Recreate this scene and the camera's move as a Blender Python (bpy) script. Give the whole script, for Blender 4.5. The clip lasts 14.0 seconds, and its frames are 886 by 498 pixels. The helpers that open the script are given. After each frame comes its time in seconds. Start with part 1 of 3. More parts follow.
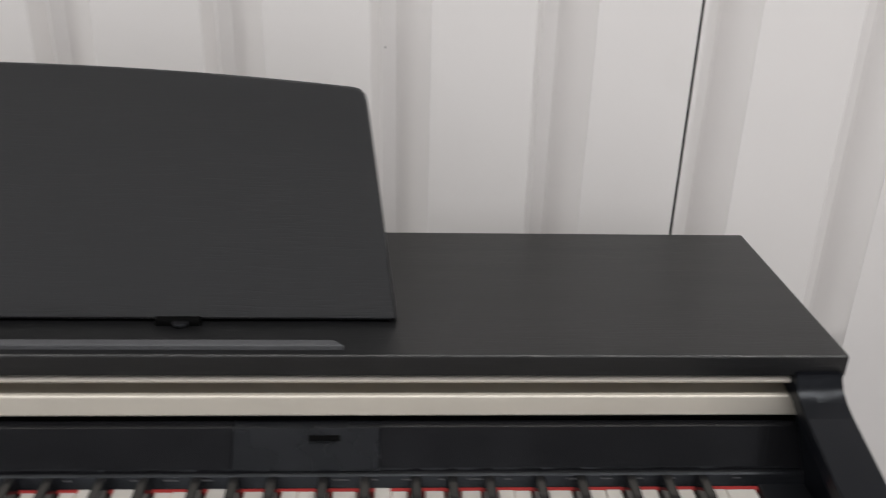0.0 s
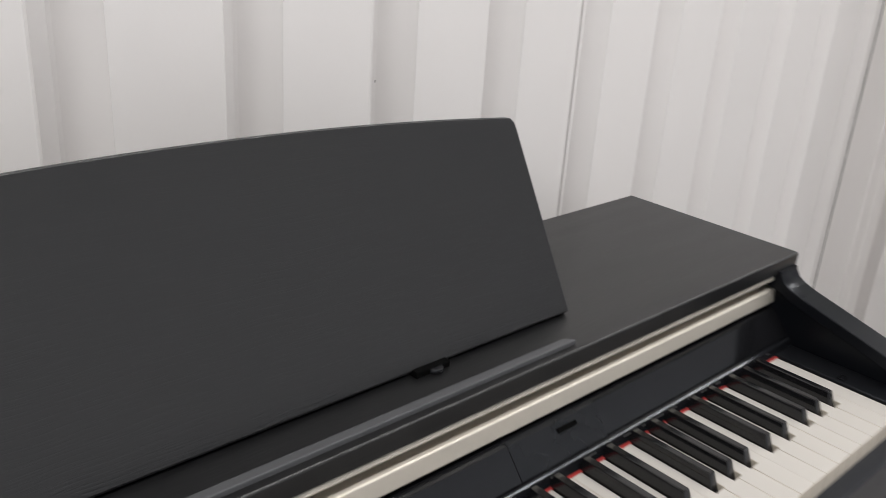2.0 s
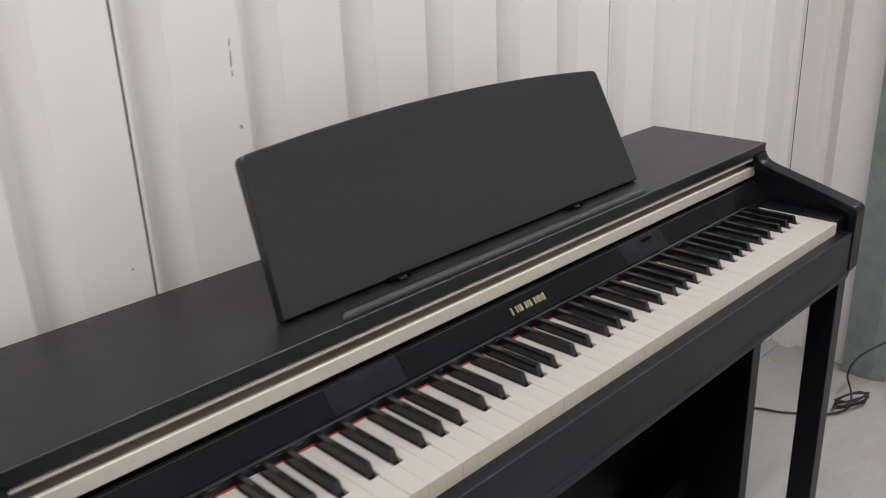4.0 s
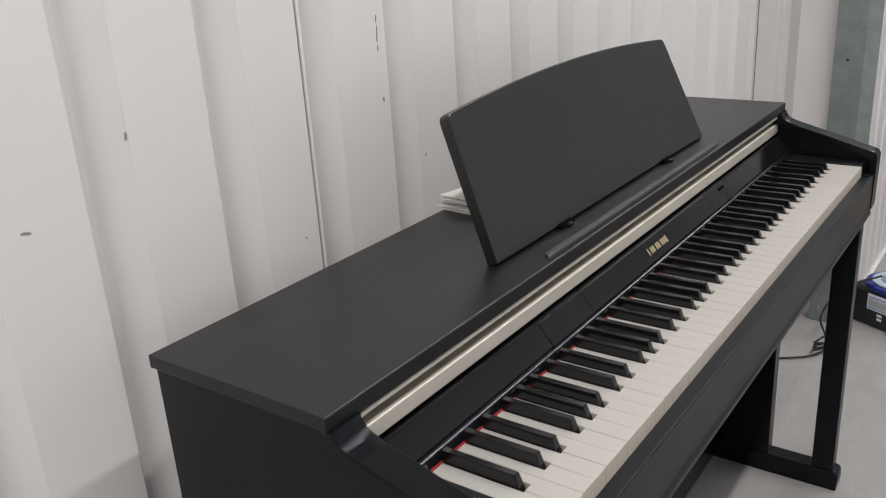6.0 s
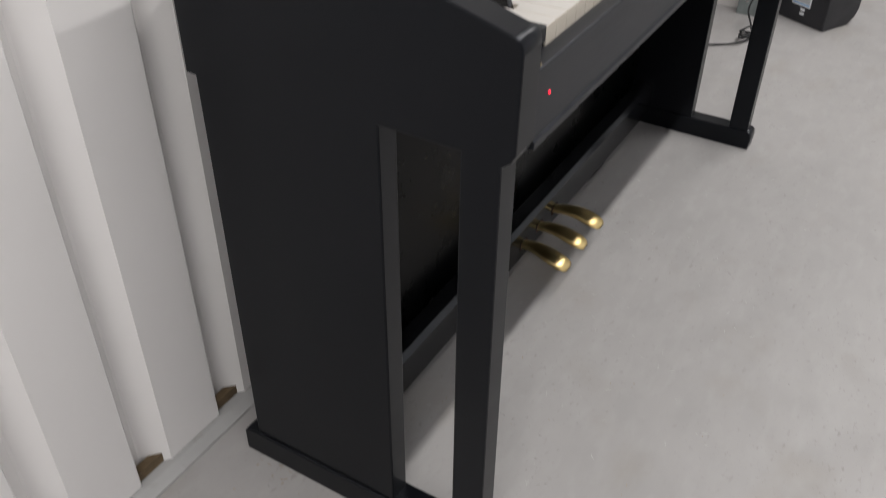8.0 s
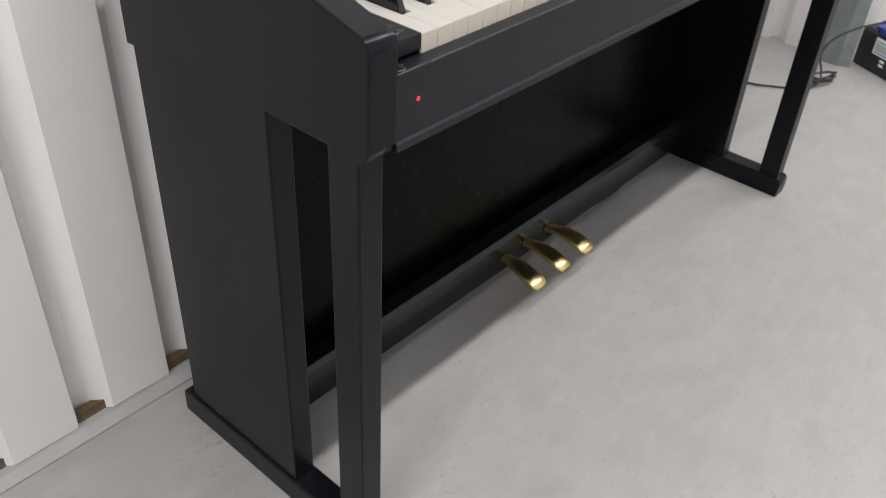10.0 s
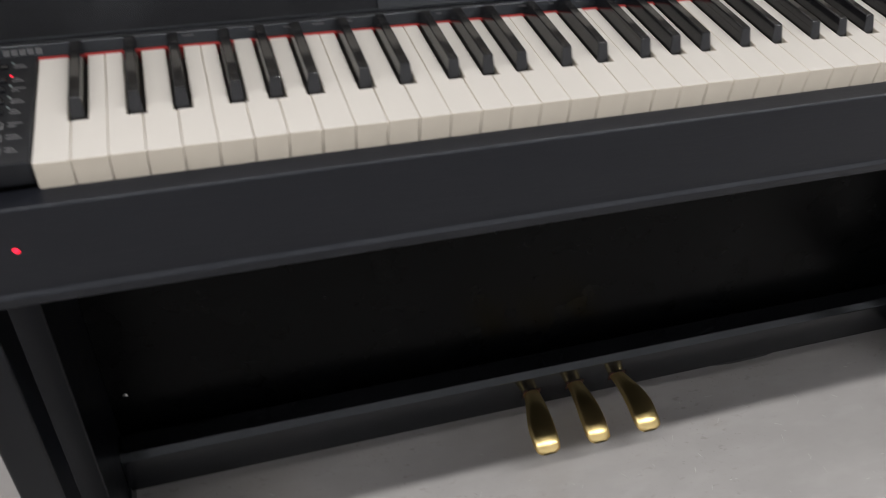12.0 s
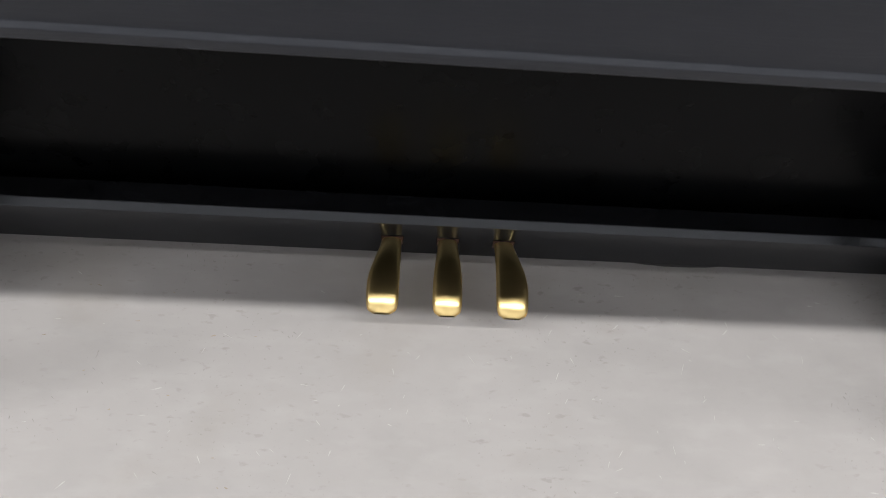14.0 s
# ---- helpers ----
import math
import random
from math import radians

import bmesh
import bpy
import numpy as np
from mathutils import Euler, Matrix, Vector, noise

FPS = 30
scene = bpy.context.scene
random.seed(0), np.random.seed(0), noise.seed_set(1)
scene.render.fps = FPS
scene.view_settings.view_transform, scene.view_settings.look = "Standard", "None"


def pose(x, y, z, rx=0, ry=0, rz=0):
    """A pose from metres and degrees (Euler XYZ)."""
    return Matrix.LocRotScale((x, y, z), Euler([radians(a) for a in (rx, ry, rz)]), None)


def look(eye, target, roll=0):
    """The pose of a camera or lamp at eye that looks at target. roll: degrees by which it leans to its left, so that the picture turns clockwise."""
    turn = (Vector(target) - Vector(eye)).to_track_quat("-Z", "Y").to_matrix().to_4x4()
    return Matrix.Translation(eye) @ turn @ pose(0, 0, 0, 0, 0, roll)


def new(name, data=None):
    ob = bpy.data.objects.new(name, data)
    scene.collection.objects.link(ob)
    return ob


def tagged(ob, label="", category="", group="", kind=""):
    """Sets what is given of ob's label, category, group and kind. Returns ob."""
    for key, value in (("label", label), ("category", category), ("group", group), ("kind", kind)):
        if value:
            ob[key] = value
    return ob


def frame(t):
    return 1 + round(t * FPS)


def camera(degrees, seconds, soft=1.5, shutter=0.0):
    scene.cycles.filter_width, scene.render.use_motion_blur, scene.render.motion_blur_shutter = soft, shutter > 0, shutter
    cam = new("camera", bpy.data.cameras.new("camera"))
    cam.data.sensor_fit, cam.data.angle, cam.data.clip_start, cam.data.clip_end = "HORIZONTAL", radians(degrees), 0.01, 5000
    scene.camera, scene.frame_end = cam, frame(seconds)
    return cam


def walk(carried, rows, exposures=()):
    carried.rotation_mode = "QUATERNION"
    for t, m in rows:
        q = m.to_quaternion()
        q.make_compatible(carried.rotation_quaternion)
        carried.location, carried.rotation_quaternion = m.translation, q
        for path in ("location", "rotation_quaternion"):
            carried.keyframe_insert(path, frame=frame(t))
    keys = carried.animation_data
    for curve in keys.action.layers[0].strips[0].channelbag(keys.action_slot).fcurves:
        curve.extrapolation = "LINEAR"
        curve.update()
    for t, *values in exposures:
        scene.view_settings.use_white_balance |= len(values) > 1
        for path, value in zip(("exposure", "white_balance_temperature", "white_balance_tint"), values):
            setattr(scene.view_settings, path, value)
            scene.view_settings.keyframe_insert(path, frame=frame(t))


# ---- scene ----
cam = camera(54.34, 14.0, soft=0.5, shutter=0.3)
PATH = [
    (0, (1.038, -0.786, 1.191), (1.131, 1.036, 0.371), 1.6),
    (0.5, (0.807, -0.79, 1.193), (1.094, 1.041, 0.442), 2.3),
    (1, (0.658, -0.653, 1.171), (1.054, 1.141, 0.382), 2.4),
    (1.5, (0.596, -0.591, 1.17), (1.413, 1.047, 0.363), 3.5),
    (2, (0.452, -0.619, 1.201), (1.0897, 0.0522, 0.8252), 3.95),
    (2.5, (0.287, -0.725, 1.234), (1.652, 0.519, 0.465), 4.5),
    (3, (0.145, -0.847, 1.259), (1.517, 0.392, 0.496), 2.7),
    (3.5, (0.03, -0.878, 1.261), (1.369, 0.409, 0.52), 0.0),
    (4, (-0.118, -0.905, 1.255), (1.191, 0.429, 0.542), -2.3),
    (4.2, (-0.173, -0.913, 1.25), (1.127, 0.431, 0.541), -2.9),
    (6.3, (-0.496, -0.674, 1.218), (1.044, 0.377, 0.495), -3.3),
    (6.5, (-0.539, -0.678, 1.207), (1.011, 0.327, 0.441), -2.8),
    (7, (-0.609, -0.697, 1.172), (0.908, 0.245, 0.272), -1.9),
    (7.5, (-0.625, -0.705, 1.125), (0.826, 0.182, 0.072), -0.8),
    (8, (-0.626, -0.708, 1.072), (0.752, 0.103, -0.129), 0.6),
    (8.2, (-0.627, -0.71, 1.055), (0.715, 0.069, -0.206), 1.3),
    (10.3, (-0.428, -0.944, 1.098), (0.1636, -0.3726, 0.5265), 4.0),
    (10.5, (-0.371, -0.947, 1.113), (0.752, 0.277, -0.001), 4.4),
    (11, (-0.183, -0.893, 1.105), (0.813, 0.423, -0.026), 6.0),
    (11.5, (-0.002, -0.843, 1.105), (0.778, 0.53, -0.123), 5.1),
    (12, (0.192, -0.896, 1.093), (0.704, 0.51, -0.234), 4.4),
    (12.5, (0.376, -0.935, 1.058), (0.709, 0.405, -0.389), 5.0),
    (13, (0.493, -0.867, 0.999), (0.756, 0.324, -0.586), 7.6),
    (13.5, (0.55, -0.791, 0.963), (0.784, 0.294, -0.701), 10.7),
    (14, (0.61, -0.759, 0.998), (0.749, 0.313, -0.685), 8.9),
]
EXPOSURES = [(0.0, 0.0), (1.0, 0.06), (1.5, 0.14), (2.0, 0.12), (2.5, 0.06), (3.0, 0.03), (4.0, -0.03), (6.5, -0.08), (7.0, -0.05), (7.5, 0.03), (8.0, 0.16), (10.5, 0.46), (11.0, 0.44), (11.5, 0.3), (12.0, 0.25), (12.5, 0.68), (13.0, 0.9), (13.5, 0.8), (14.0, 0.82)]
walk(cam, [(t, look(eye, target, roll)) for t, eye, target, roll in PATH], EXPOSURES)

# ---------------------------------------------------------------- light
world = bpy.data.worlds.new("world")
scene.world = world
world.use_nodes = True
world.node_tree.nodes["Background"].inputs[0].default_value = (0.75, 0.8, 0.9, 1)
world.node_tree.nodes["Background"].inputs[1].default_value = 0.05


def batten(x, y, z, length, watts, colour=(1.0, 0.985, 0.975)):
    """A ceiling batten that shines downwards, long in x."""
    data = bpy.data.lights.new("ceiling_batten", "AREA")
    data.shape, data.size, data.size_y, data.energy, data.color = "RECTANGLE", length, 0.05, watts, colour
    ob = new("ceiling_batten", data)
    ob.matrix_world = pose(x, y, z)
    return ob


for x, watts in ((-6.15, 18), (-4.1, 26), (-2.05, 34), (-0.1, 22), (1.85, 33), (4.1, 29)):
    batten(x, -1.05, 2.76, 1.9, watts)

# ---------------------------------------------------------------- materials


def material(name, colour, rough=0.5, metal=0.0, vary=0.08, scale=6.0, stretch=(1, 1, 1), bump=0.0, bump_scale=60.0,
             bump_stretch=(1, 1, 1), rough_vary=0.08, spots=0.0, spot_scale=40.0, spot_colour=(0.1, 0.09, 0.08), coat=0.0, spec=0.5):
    m = bpy.data.materials.new(name)
    m.use_nodes = True
    nt = m.node_tree
    bsdf = nt.nodes["Principled BSDF"]
    link = nt.links.new
    tc = nt.nodes.new("ShaderNodeTexCoord")

    def noise_at(scale_, stretch_, detail=4.0):
        mp = nt.nodes.new("ShaderNodeMapping")
        mp.inputs["Scale"].default_value = stretch_
        link(tc.outputs["Object"], mp.inputs["Vector"])
        n = nt.nodes.new("ShaderNodeTexNoise")
        n.inputs["Scale"].default_value, n.inputs["Detail"].default_value = scale_, detail
        link(mp.outputs["Vector"], n.inputs["Vector"])
        return n.outputs["Fac"]

    def ramp(sock, a, b, lo=0.3, hi=0.7):
        r = nt.nodes.new("ShaderNodeMapRange")
        r.inputs["From Min"].default_value, r.inputs["From Max"].default_value = lo, hi
        r.inputs["To Min"].default_value, r.inputs["To Max"].default_value = a, b
        link(sock, r.inputs["Value"])
        return r.outputs["Result"]

    def mix(fac, a, b):
        x = nt.nodes.new("ShaderNodeMix")
        x.data_type = "RGBA"
        link(fac, x.inputs["Factor"])
        for sock, v in ((x.inputs["A"], a), (x.inputs["B"], b)):
            if isinstance(v, tuple):
                sock.default_value = (*v, 1)
            else:
                link(v, sock)
        return x.outputs["Result"]

    big = noise_at(scale, stretch)
    dark, light = tuple(c * (1 - vary) for c in colour), tuple(min(1, c * (1 + vary)) for c in colour)
    col = mix(ramp(big, 0, 1), dark, light)
    if spots:
        s = noise_at(spot_scale, stretch, 6.0)
        col = mix(ramp(s, 0, spots, 0.62, 0.74), col, spot_colour)
    link(col, bsdf.inputs["Base Color"])
    link(ramp(noise_at(scale * 3.1, stretch), max(0.02, rough - rough_vary), min(1, rough + rough_vary)), bsdf.inputs["Roughness"])
    bsdf.inputs["Metallic"].default_value = metal
    bsdf.inputs["Coat Weight"].default_value = coat
    bsdf.inputs["Specular IOR Level"].default_value = spec
    if bump:
        b = nt.nodes.new("ShaderNodeBump")
        b.inputs["Strength"].default_value, b.inputs["Distance"].default_value = bump, 0.001
        link(noise_at(bump_scale, bump_stretch, 5.0), b.inputs["Height"])
        link(b.outputs["Normal"], bsdf.inputs["Normal"])
    return m


def grain_material(name, colour, pore, rough, strength, spec=0.5):
    """Black laminate with an embossed open-pore grain that runs along x."""
    m = material(name, colour, rough, vary=0.05, scale=3.0, stretch=(0.5, 4, 4), spec=spec, rough_vary=0.02)
    nt = m.node_tree
    link = nt.links.new
    bsdf = nt.nodes["Principled BSDF"]
    tc = next(n for n in nt.nodes if n.type == "TEX_COORD")
    warp = nt.nodes.new("ShaderNodeTexNoise")
    warp.inputs["Scale"].default_value = 7.0
    link(tc.outputs["Object"], warp.inputs["Vector"])
    add = nt.nodes.new("ShaderNodeVectorMath")
    add.operation = "MULTIPLY_ADD"
    link(warp.outputs["Color"], add.inputs[0])
    add.inputs[1].default_value = (0.012, 0.012, 0.012)
    link(tc.outputs["Object"], add.inputs[2])
    mp = nt.nodes.new("ShaderNodeMapping")
    mp.inputs["Scale"].default_value = (0.032, 1.0, 1.0)
    link(add.outputs["Vector"], mp.inputs["Vector"])
    n = nt.nodes.new("ShaderNodeTexNoise")
    n.inputs["Scale"].default_value, n.inputs["Detail"].default_value = 820.0, 3.0
    link(mp.outputs["Vector"], n.inputs["Vector"])
    r = nt.nodes.new("ShaderNodeMapRange")
    r.inputs["From Min"].default_value, r.inputs["From Max"].default_value = 0.49, 0.72
    link(n.outputs["Fac"], r.inputs["Value"])
    big = nt.nodes.new("ShaderNodeTexNoise")
    big.inputs["Scale"].default_value = 5.0
    link(mp.outputs["Vector"], big.inputs["Vector"])
    mul = nt.nodes.new("ShaderNodeMath")
    mul.operation = "MULTIPLY"
    link(r.outputs["Result"], mul.inputs[0])
    rb = nt.nodes.new("ShaderNodeMapRange")
    rb.inputs["From Min"].default_value, rb.inputs["From Max"].default_value = 0.2, 0.6
    link(big.outputs["Fac"], rb.inputs["Value"])
    link(rb.outputs["Result"], mul.inputs[1])
    b = nt.nodes.new("ShaderNodeBump")
    b.inputs["Strength"].default_value, b.inputs["Distance"].default_value = strength, 0.0006
    b.invert = True
    link(mul.outputs["Value"], b.inputs["Height"])
    link(b.outputs["Normal"], bsdf.inputs["Normal"])
    old = bsdf.inputs["Base Color"].links[0].from_socket
    x = nt.nodes.new("ShaderNodeMix")
    x.data_type = "RGBA"
    link(mul.outputs["Value"], x.inputs["Factor"])
    link(old, x.inputs["A"])
    x.inputs["B"].default_value = (*pore, 1)
    link(x.outputs["Result"], bsdf.inputs["Base Color"])
    return m


SIDE = grain_material("black_side_laminate", (0.0030, 0.0034, 0.0048), (0.0036, 0.0040, 0.0055), 0.31, 0.025, 0.25)
LID = grain_material("black_lid_laminate", (0.0060, 0.0061, 0.0066), (0.0105, 0.0105, 0.011), 0.36, 0.12, 0.46)
RAIL = grain_material("black_satin_laminate", (0.0062, 0.0068, 0.0096), (0.0095, 0.0100, 0.0130), 0.40, 0.12, 0.36)
BEAM = material("black_polished_laminate", (0.007, 0.0074, 0.0086), 0.2, rough_vary=0.03, spec=0.42)
STAND = grain_material("black_grained_laminate", (0.0034, 0.0036, 0.0040), (0.0062, 0.0065, 0.0071), 0.34, 0.27, 0.64)
SATIN = material("black_satin_plastic", (0.0075, 0.008, 0.0095), 0.36, spec=0.35, bump=0.05, bump_scale=900)
FASCIA_FOOT = material("black_semi_gloss_plastic", (0.007, 0.0074, 0.0088), 0.24, rough_vary=0.03, spec=0.4)
GLOSSY = material("black_gloss_plastic", (0.007, 0.007, 0.008), 0.15, rough_vary=0.05, spec=0.4)
PANEL = material("black_panel_plastic", (0.0065, 0.0068, 0.0080), 0.27, rough_vary=0.04, spec=0.38)
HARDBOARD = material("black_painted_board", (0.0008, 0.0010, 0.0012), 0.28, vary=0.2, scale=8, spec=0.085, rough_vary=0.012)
IVORY = material("white_key_plastic", (0.49, 0.465, 0.432), 0.3, vary=0.008, scale=30, rough_vary=0.02)
CREAM = material("cream_key_sides", (0.52, 0.470, 0.395), 0.4, vary=0.02, scale=60)
EBONY = material("black_key_plastic", (0.0075, 0.0075, 0.0085), 0.13, rough_vary=0.03)
CHAMPAGNE = material("champagne_metal", (0.66, 0.615, 0.54), 0.46, metal=0.5, vary=0.03, stretch=(0.1, 6, 6), bump=0.03, bump_scale=300)
BRONZE = material("dark_bronze", (0.040, 0.026, 0.012), 0.5, spec=0.3)
GREYSTRIP = material("grey_rubber_strip", (0.066, 0.067, 0.071), 0.45, vary=0.05)
BRASS = material("polished_brass", (0.78, 0.60, 0.27), 0.29, metal=1.0, vary=0.06, scale=30, rough_vary=0.01)
GOLD = material("gold_print", (0.80, 0.70, 0.46), 0.45, metal=0.3)
PALEPRINT = material("pale_print", (0.42, 0.42, 0.43), 0.5)
GREYPRINT = material("grey_print", (0.16, 0.16, 0.165), 0.5)
DIMPRINT = material("dim_print", (0.075, 0.075, 0.078), 0.5)
FAINT = material("faint_print", (0.04, 0.04, 0.042), 0.5)
COLLAR = material("brown_felt", (0.055, 0.022, 0.012), 0.95, bump=0.4, bump_scale=900)
FELT = material("red_felt", (0.30, 0.02, 0.018), 0.95, bump=0.4, bump_scale=900)
PAINT = material("white_painted_steel", (0.74, 0.715, 0.70), 0.36, vary=0.018, scale=2.5, bump=0.05, bump_scale=240, rough_vary=0.05, spots=0.05, spot_scale=14, spot_colour=(0.55, 0.52, 0.48))
BACKING = material("dark_gap_backing", (0.03, 0.03, 0.03), 0.8)
PLASTER = material("white_plaster", (0.80, 0.79, 0.775), 0.8, vary=0.03, bump=0.1)
# grey set dark so that the music desk reflects less from above
CEILING = material("dimmed_ceiling_grey", (0.36, 0.355, 0.35), 0.8, vary=0.04, bump=0.1)
# blue-grey chosen for its cool reflection in the black fronts
COOL_BOUNCE = material("cool_reflection_tint", (0.80, 0.82, 0.86), 0.6, vary=0.03, bump=0.1)
GALV = material("galvanised_steel", (0.245, 0.275, 0.27), 0.5, metal=0.45, vary=0.13, scale=26, bump=0.05, bump_scale=40, rough_vary=0.1, spots=0.12, spot_scale=24, spot_colour=(0.40, 0.43, 0.42))
TRIM = material("grey_floor_trim", (0.36, 0.355, 0.35), 0.5, vary=0.1, spots=0.3, spot_scale=30, spot_colour=(0.2, 0.17, 0.13))
RUST = material("brown_cavity", (0.11, 0.075, 0.04), 0.9, vary=0.4, scale=40)


def floor_material():
    """Painted concrete: cloudy patches, pale worn flecks, dark specks and faint brown stains."""
    m = material("grey_painted_concrete", (0.352, 0.338, 0.330), 0.42, vary=0.03, scale=3.5, bump=0.14, bump_scale=70, rough_vary=0.1, spec=0.2)
    nt = m.node_tree
    link = nt.links.new
    bsdf = nt.nodes["Principled BSDF"]
    tc = next(n for n in nt.nodes if n.type == "TEX_COORD")
    col = bsdf.inputs["Base Color"].links[0].from_socket
    patch = nt.nodes.new("ShaderNodeTexNoise")
    patch.inputs["Scale"].default_value = 3.2
    link(tc.outputs["Object"], patch.inputs["Vector"])
    worn = nt.nodes.new("ShaderNodeMapRange")
    worn.inputs["From Min"].default_value, worn.inputs["From Max"].default_value, worn.inputs["To Min"].default_value = 0.45, 0.68, 0.12
    link(patch.outputs["Fac"], worn.inputs["Value"])
    for scale, stretch, lo, hi, amount, tint in ((16, (0.7, 1, 1), 0.46, 0.68, 0.32, (0.298, 0.290, 0.282)), (42, (0.35, 1, 1), 0.50, 0.70, 0.3, (0.405, 0.392, 0.385)),
                                                 (110, (0.45, 1, 1), 0.61, 0.69, 0.5, (0.22, 0.205, 0.19)), (5, (1, 1.4, 1), 0.56, 0.76, 0.4, (0.276, 0.250, 0.216)),
                                                 (210, (1, 1, 1), 0.65, 0.72, 0.7, (0.20, 0.19, 0.18))):
        mp = nt.nodes.new("ShaderNodeMapping")
        mp.inputs["Scale"].default_value = stretch
        mp.inputs["Location"].default_value = (scale * 0.37, scale * 0.11, 0)
        link(tc.outputs["Object"], mp.inputs["Vector"])
        n = nt.nodes.new("ShaderNodeTexNoise")
        n.inputs["Scale"].default_value, n.inputs["Detail"].default_value = scale, 5.0
        link(mp.outputs["Vector"], n.inputs["Vector"])
        r = nt.nodes.new("ShaderNodeMapRange")
        r.inputs["From Min"].default_value, r.inputs["From Max"].default_value, r.inputs["To Max"].default_value = lo, hi, amount
        link(n.outputs["Fac"], r.inputs["Value"])
        x = nt.nodes.new("ShaderNodeMix")
        x.data_type = "RGBA"
        if scale > 100:
            mul = nt.nodes.new("ShaderNodeMath")
            mul.operation = "MULTIPLY"
            link(r.outputs["Result"], mul.inputs[0])
            link(worn.outputs["Result"], mul.inputs[1])
            link(mul.outputs["Value"], x.inputs["Factor"])
        else:
            link(r.outputs["Result"], x.inputs["Factor"])
        link(col, x.inputs["A"])
        x.inputs["B"].default_value = (*tint, 1)
        col = x.outputs["Result"]
    link(col, bsdf.inputs["Base Color"])
    return m


FLOOR = floor_material()
SCUFF = material("grey_scuff", (0.27, 0.26, 0.25), 0.6, vary=0.2, scale=90)
SCRATCH = material("pale_scratch", (0.44, 0.425, 0.415), 0.6, vary=0.1, scale=90)
STAIN = material("brown_stain", (0.30, 0.25, 0.19), 0.7, vary=0.15, scale=60)
BLUE = material("blue_plastic", (0.012, 0.025, 0.20), 0.32, vary=0.08)
REELBLACK = material("black_moulded_plastic", (0.012, 0.012, 0.015), 0.45, bump=0.1, bump_scale=500)
WHITE = material("white_label", (0.72, 0.73, 0.75), 0.5)
RINGPRINT = material("pale_blue_print", (0.46, 0.50, 0.56), 0.45)
HUBBLUE = material("dull_blue_print", (0.17, 0.27, 0.42), 0.45)
LABELBLUE = material("blue_label_print", (0.12, 0.33, 0.58), 0.5)
SCRAPTAN = material("tan_paper", (0.40, 0.34, 0.26), 0.85, vary=0.1)
PAPER = material("white_paper", (0.62, 0.605, 0.56), 0.8, vary=0.05)
# near-black standing for shade in gaps and slots; the hinge plates use it too
SLOT = material("gap_shade_and_hinge_black", (0.002, 0.002, 0.002), 0.9, spec=0.05)
RUBBER = material("black_rubber", (0.013, 0.013, 0.014), 0.55)
TAN = material("tan_plywood", (0.42, 0.29, 0.16), 0.6, vary=0.15, scale=12, stretch=(1, 8, 1))
NAVY = material("navy_cloth", (0.012, 0.02, 0.06), 0.9, bump=0.3, bump_scale=200)
KNOB = material("dull_brass_knob", (0.22, 0.18, 0.12), 0.35, metal=0.8)
CHROME = material("chrome", (0.6, 0.6, 0.6), 0.15, metal=1.0)


def glowing(name, colour, strength):
    m = bpy.data.materials.new(name)
    m.use_nodes = True
    b = m.node_tree.nodes["Principled BSDF"]
    b.inputs["Base Color"].default_value = (*colour, 1)
    b.inputs["Emission Color"].default_value = (*colour, 1)
    b.inputs["Emission Strength"].default_value = strength
    return m


RED_LED = glowing("red_led", (1.0, 0.012, 0.04), 1.5)
AMBER_LED = glowing("amber_led", (1.0, 0.22, 0.01), 1.2)
# specular tint puts a bluish sheen into these black finishes
for finish in (SIDE, RAIL, BEAM, SATIN, FASCIA_FOOT, GLOSSY, PANEL):
    finish.node_tree.nodes["Principled BSDF"].inputs["Specular Tint"].default_value = (0.89, 0.94, 1.0, 1)
DIM_LED = material("unlit_led", (0.2, 0.25, 0.25), 0.3)

# ---------------------------------------------------------------- mesh helpers


def mesh_of(name, bm, mat, smooth=False):
    me = bpy.data.meshes.new(name)
    bmesh.ops.recalc_face_normals(bm, faces=bm.faces)
    bm.to_mesh(me)
    bm.free()
    me.materials.append(mat)
    if smooth:
        me.set_sharp_from_angle(angle=radians(35))
        me.polygons.foreach_set("use_smooth", [p.area < 3e-4 for p in me.polygons])
    return me


def part(name, bm, mat, parent=None, label="", smooth=True):
    ob = new(name, mesh_of(name, bm, mat, smooth))
    if parent is not None:
        ob.parent = parent
    if label:
        ob["label"] = label
    return ob


def bevelled(bm, width, segments=2, only=None):
    if width:
        edges = [e for e in bm.edges if only is None or only(e)]
        bmesh.ops.bevel(bm, geom=edges, offset=width, segments=segments, affect="EDGES", profile=0.5, clamp_overlap=True)
    return bm


def box(x0, x1, y0, y1, z0, z1, bevel=0.0015, segments=2):
    bm = bmesh.new()
    bmesh.ops.create_cube(bm, size=1)
    for v in bm.verts:
        v.co = ((x0 + x1) / 2 + v.co.x * (x1 - x0), (y0 + y1) / 2 + v.co.y * (y1 - y0), (z0 + z1) / 2 + v.co.z * (z1 - z0))
    return bevelled(bm, bevel, segments)


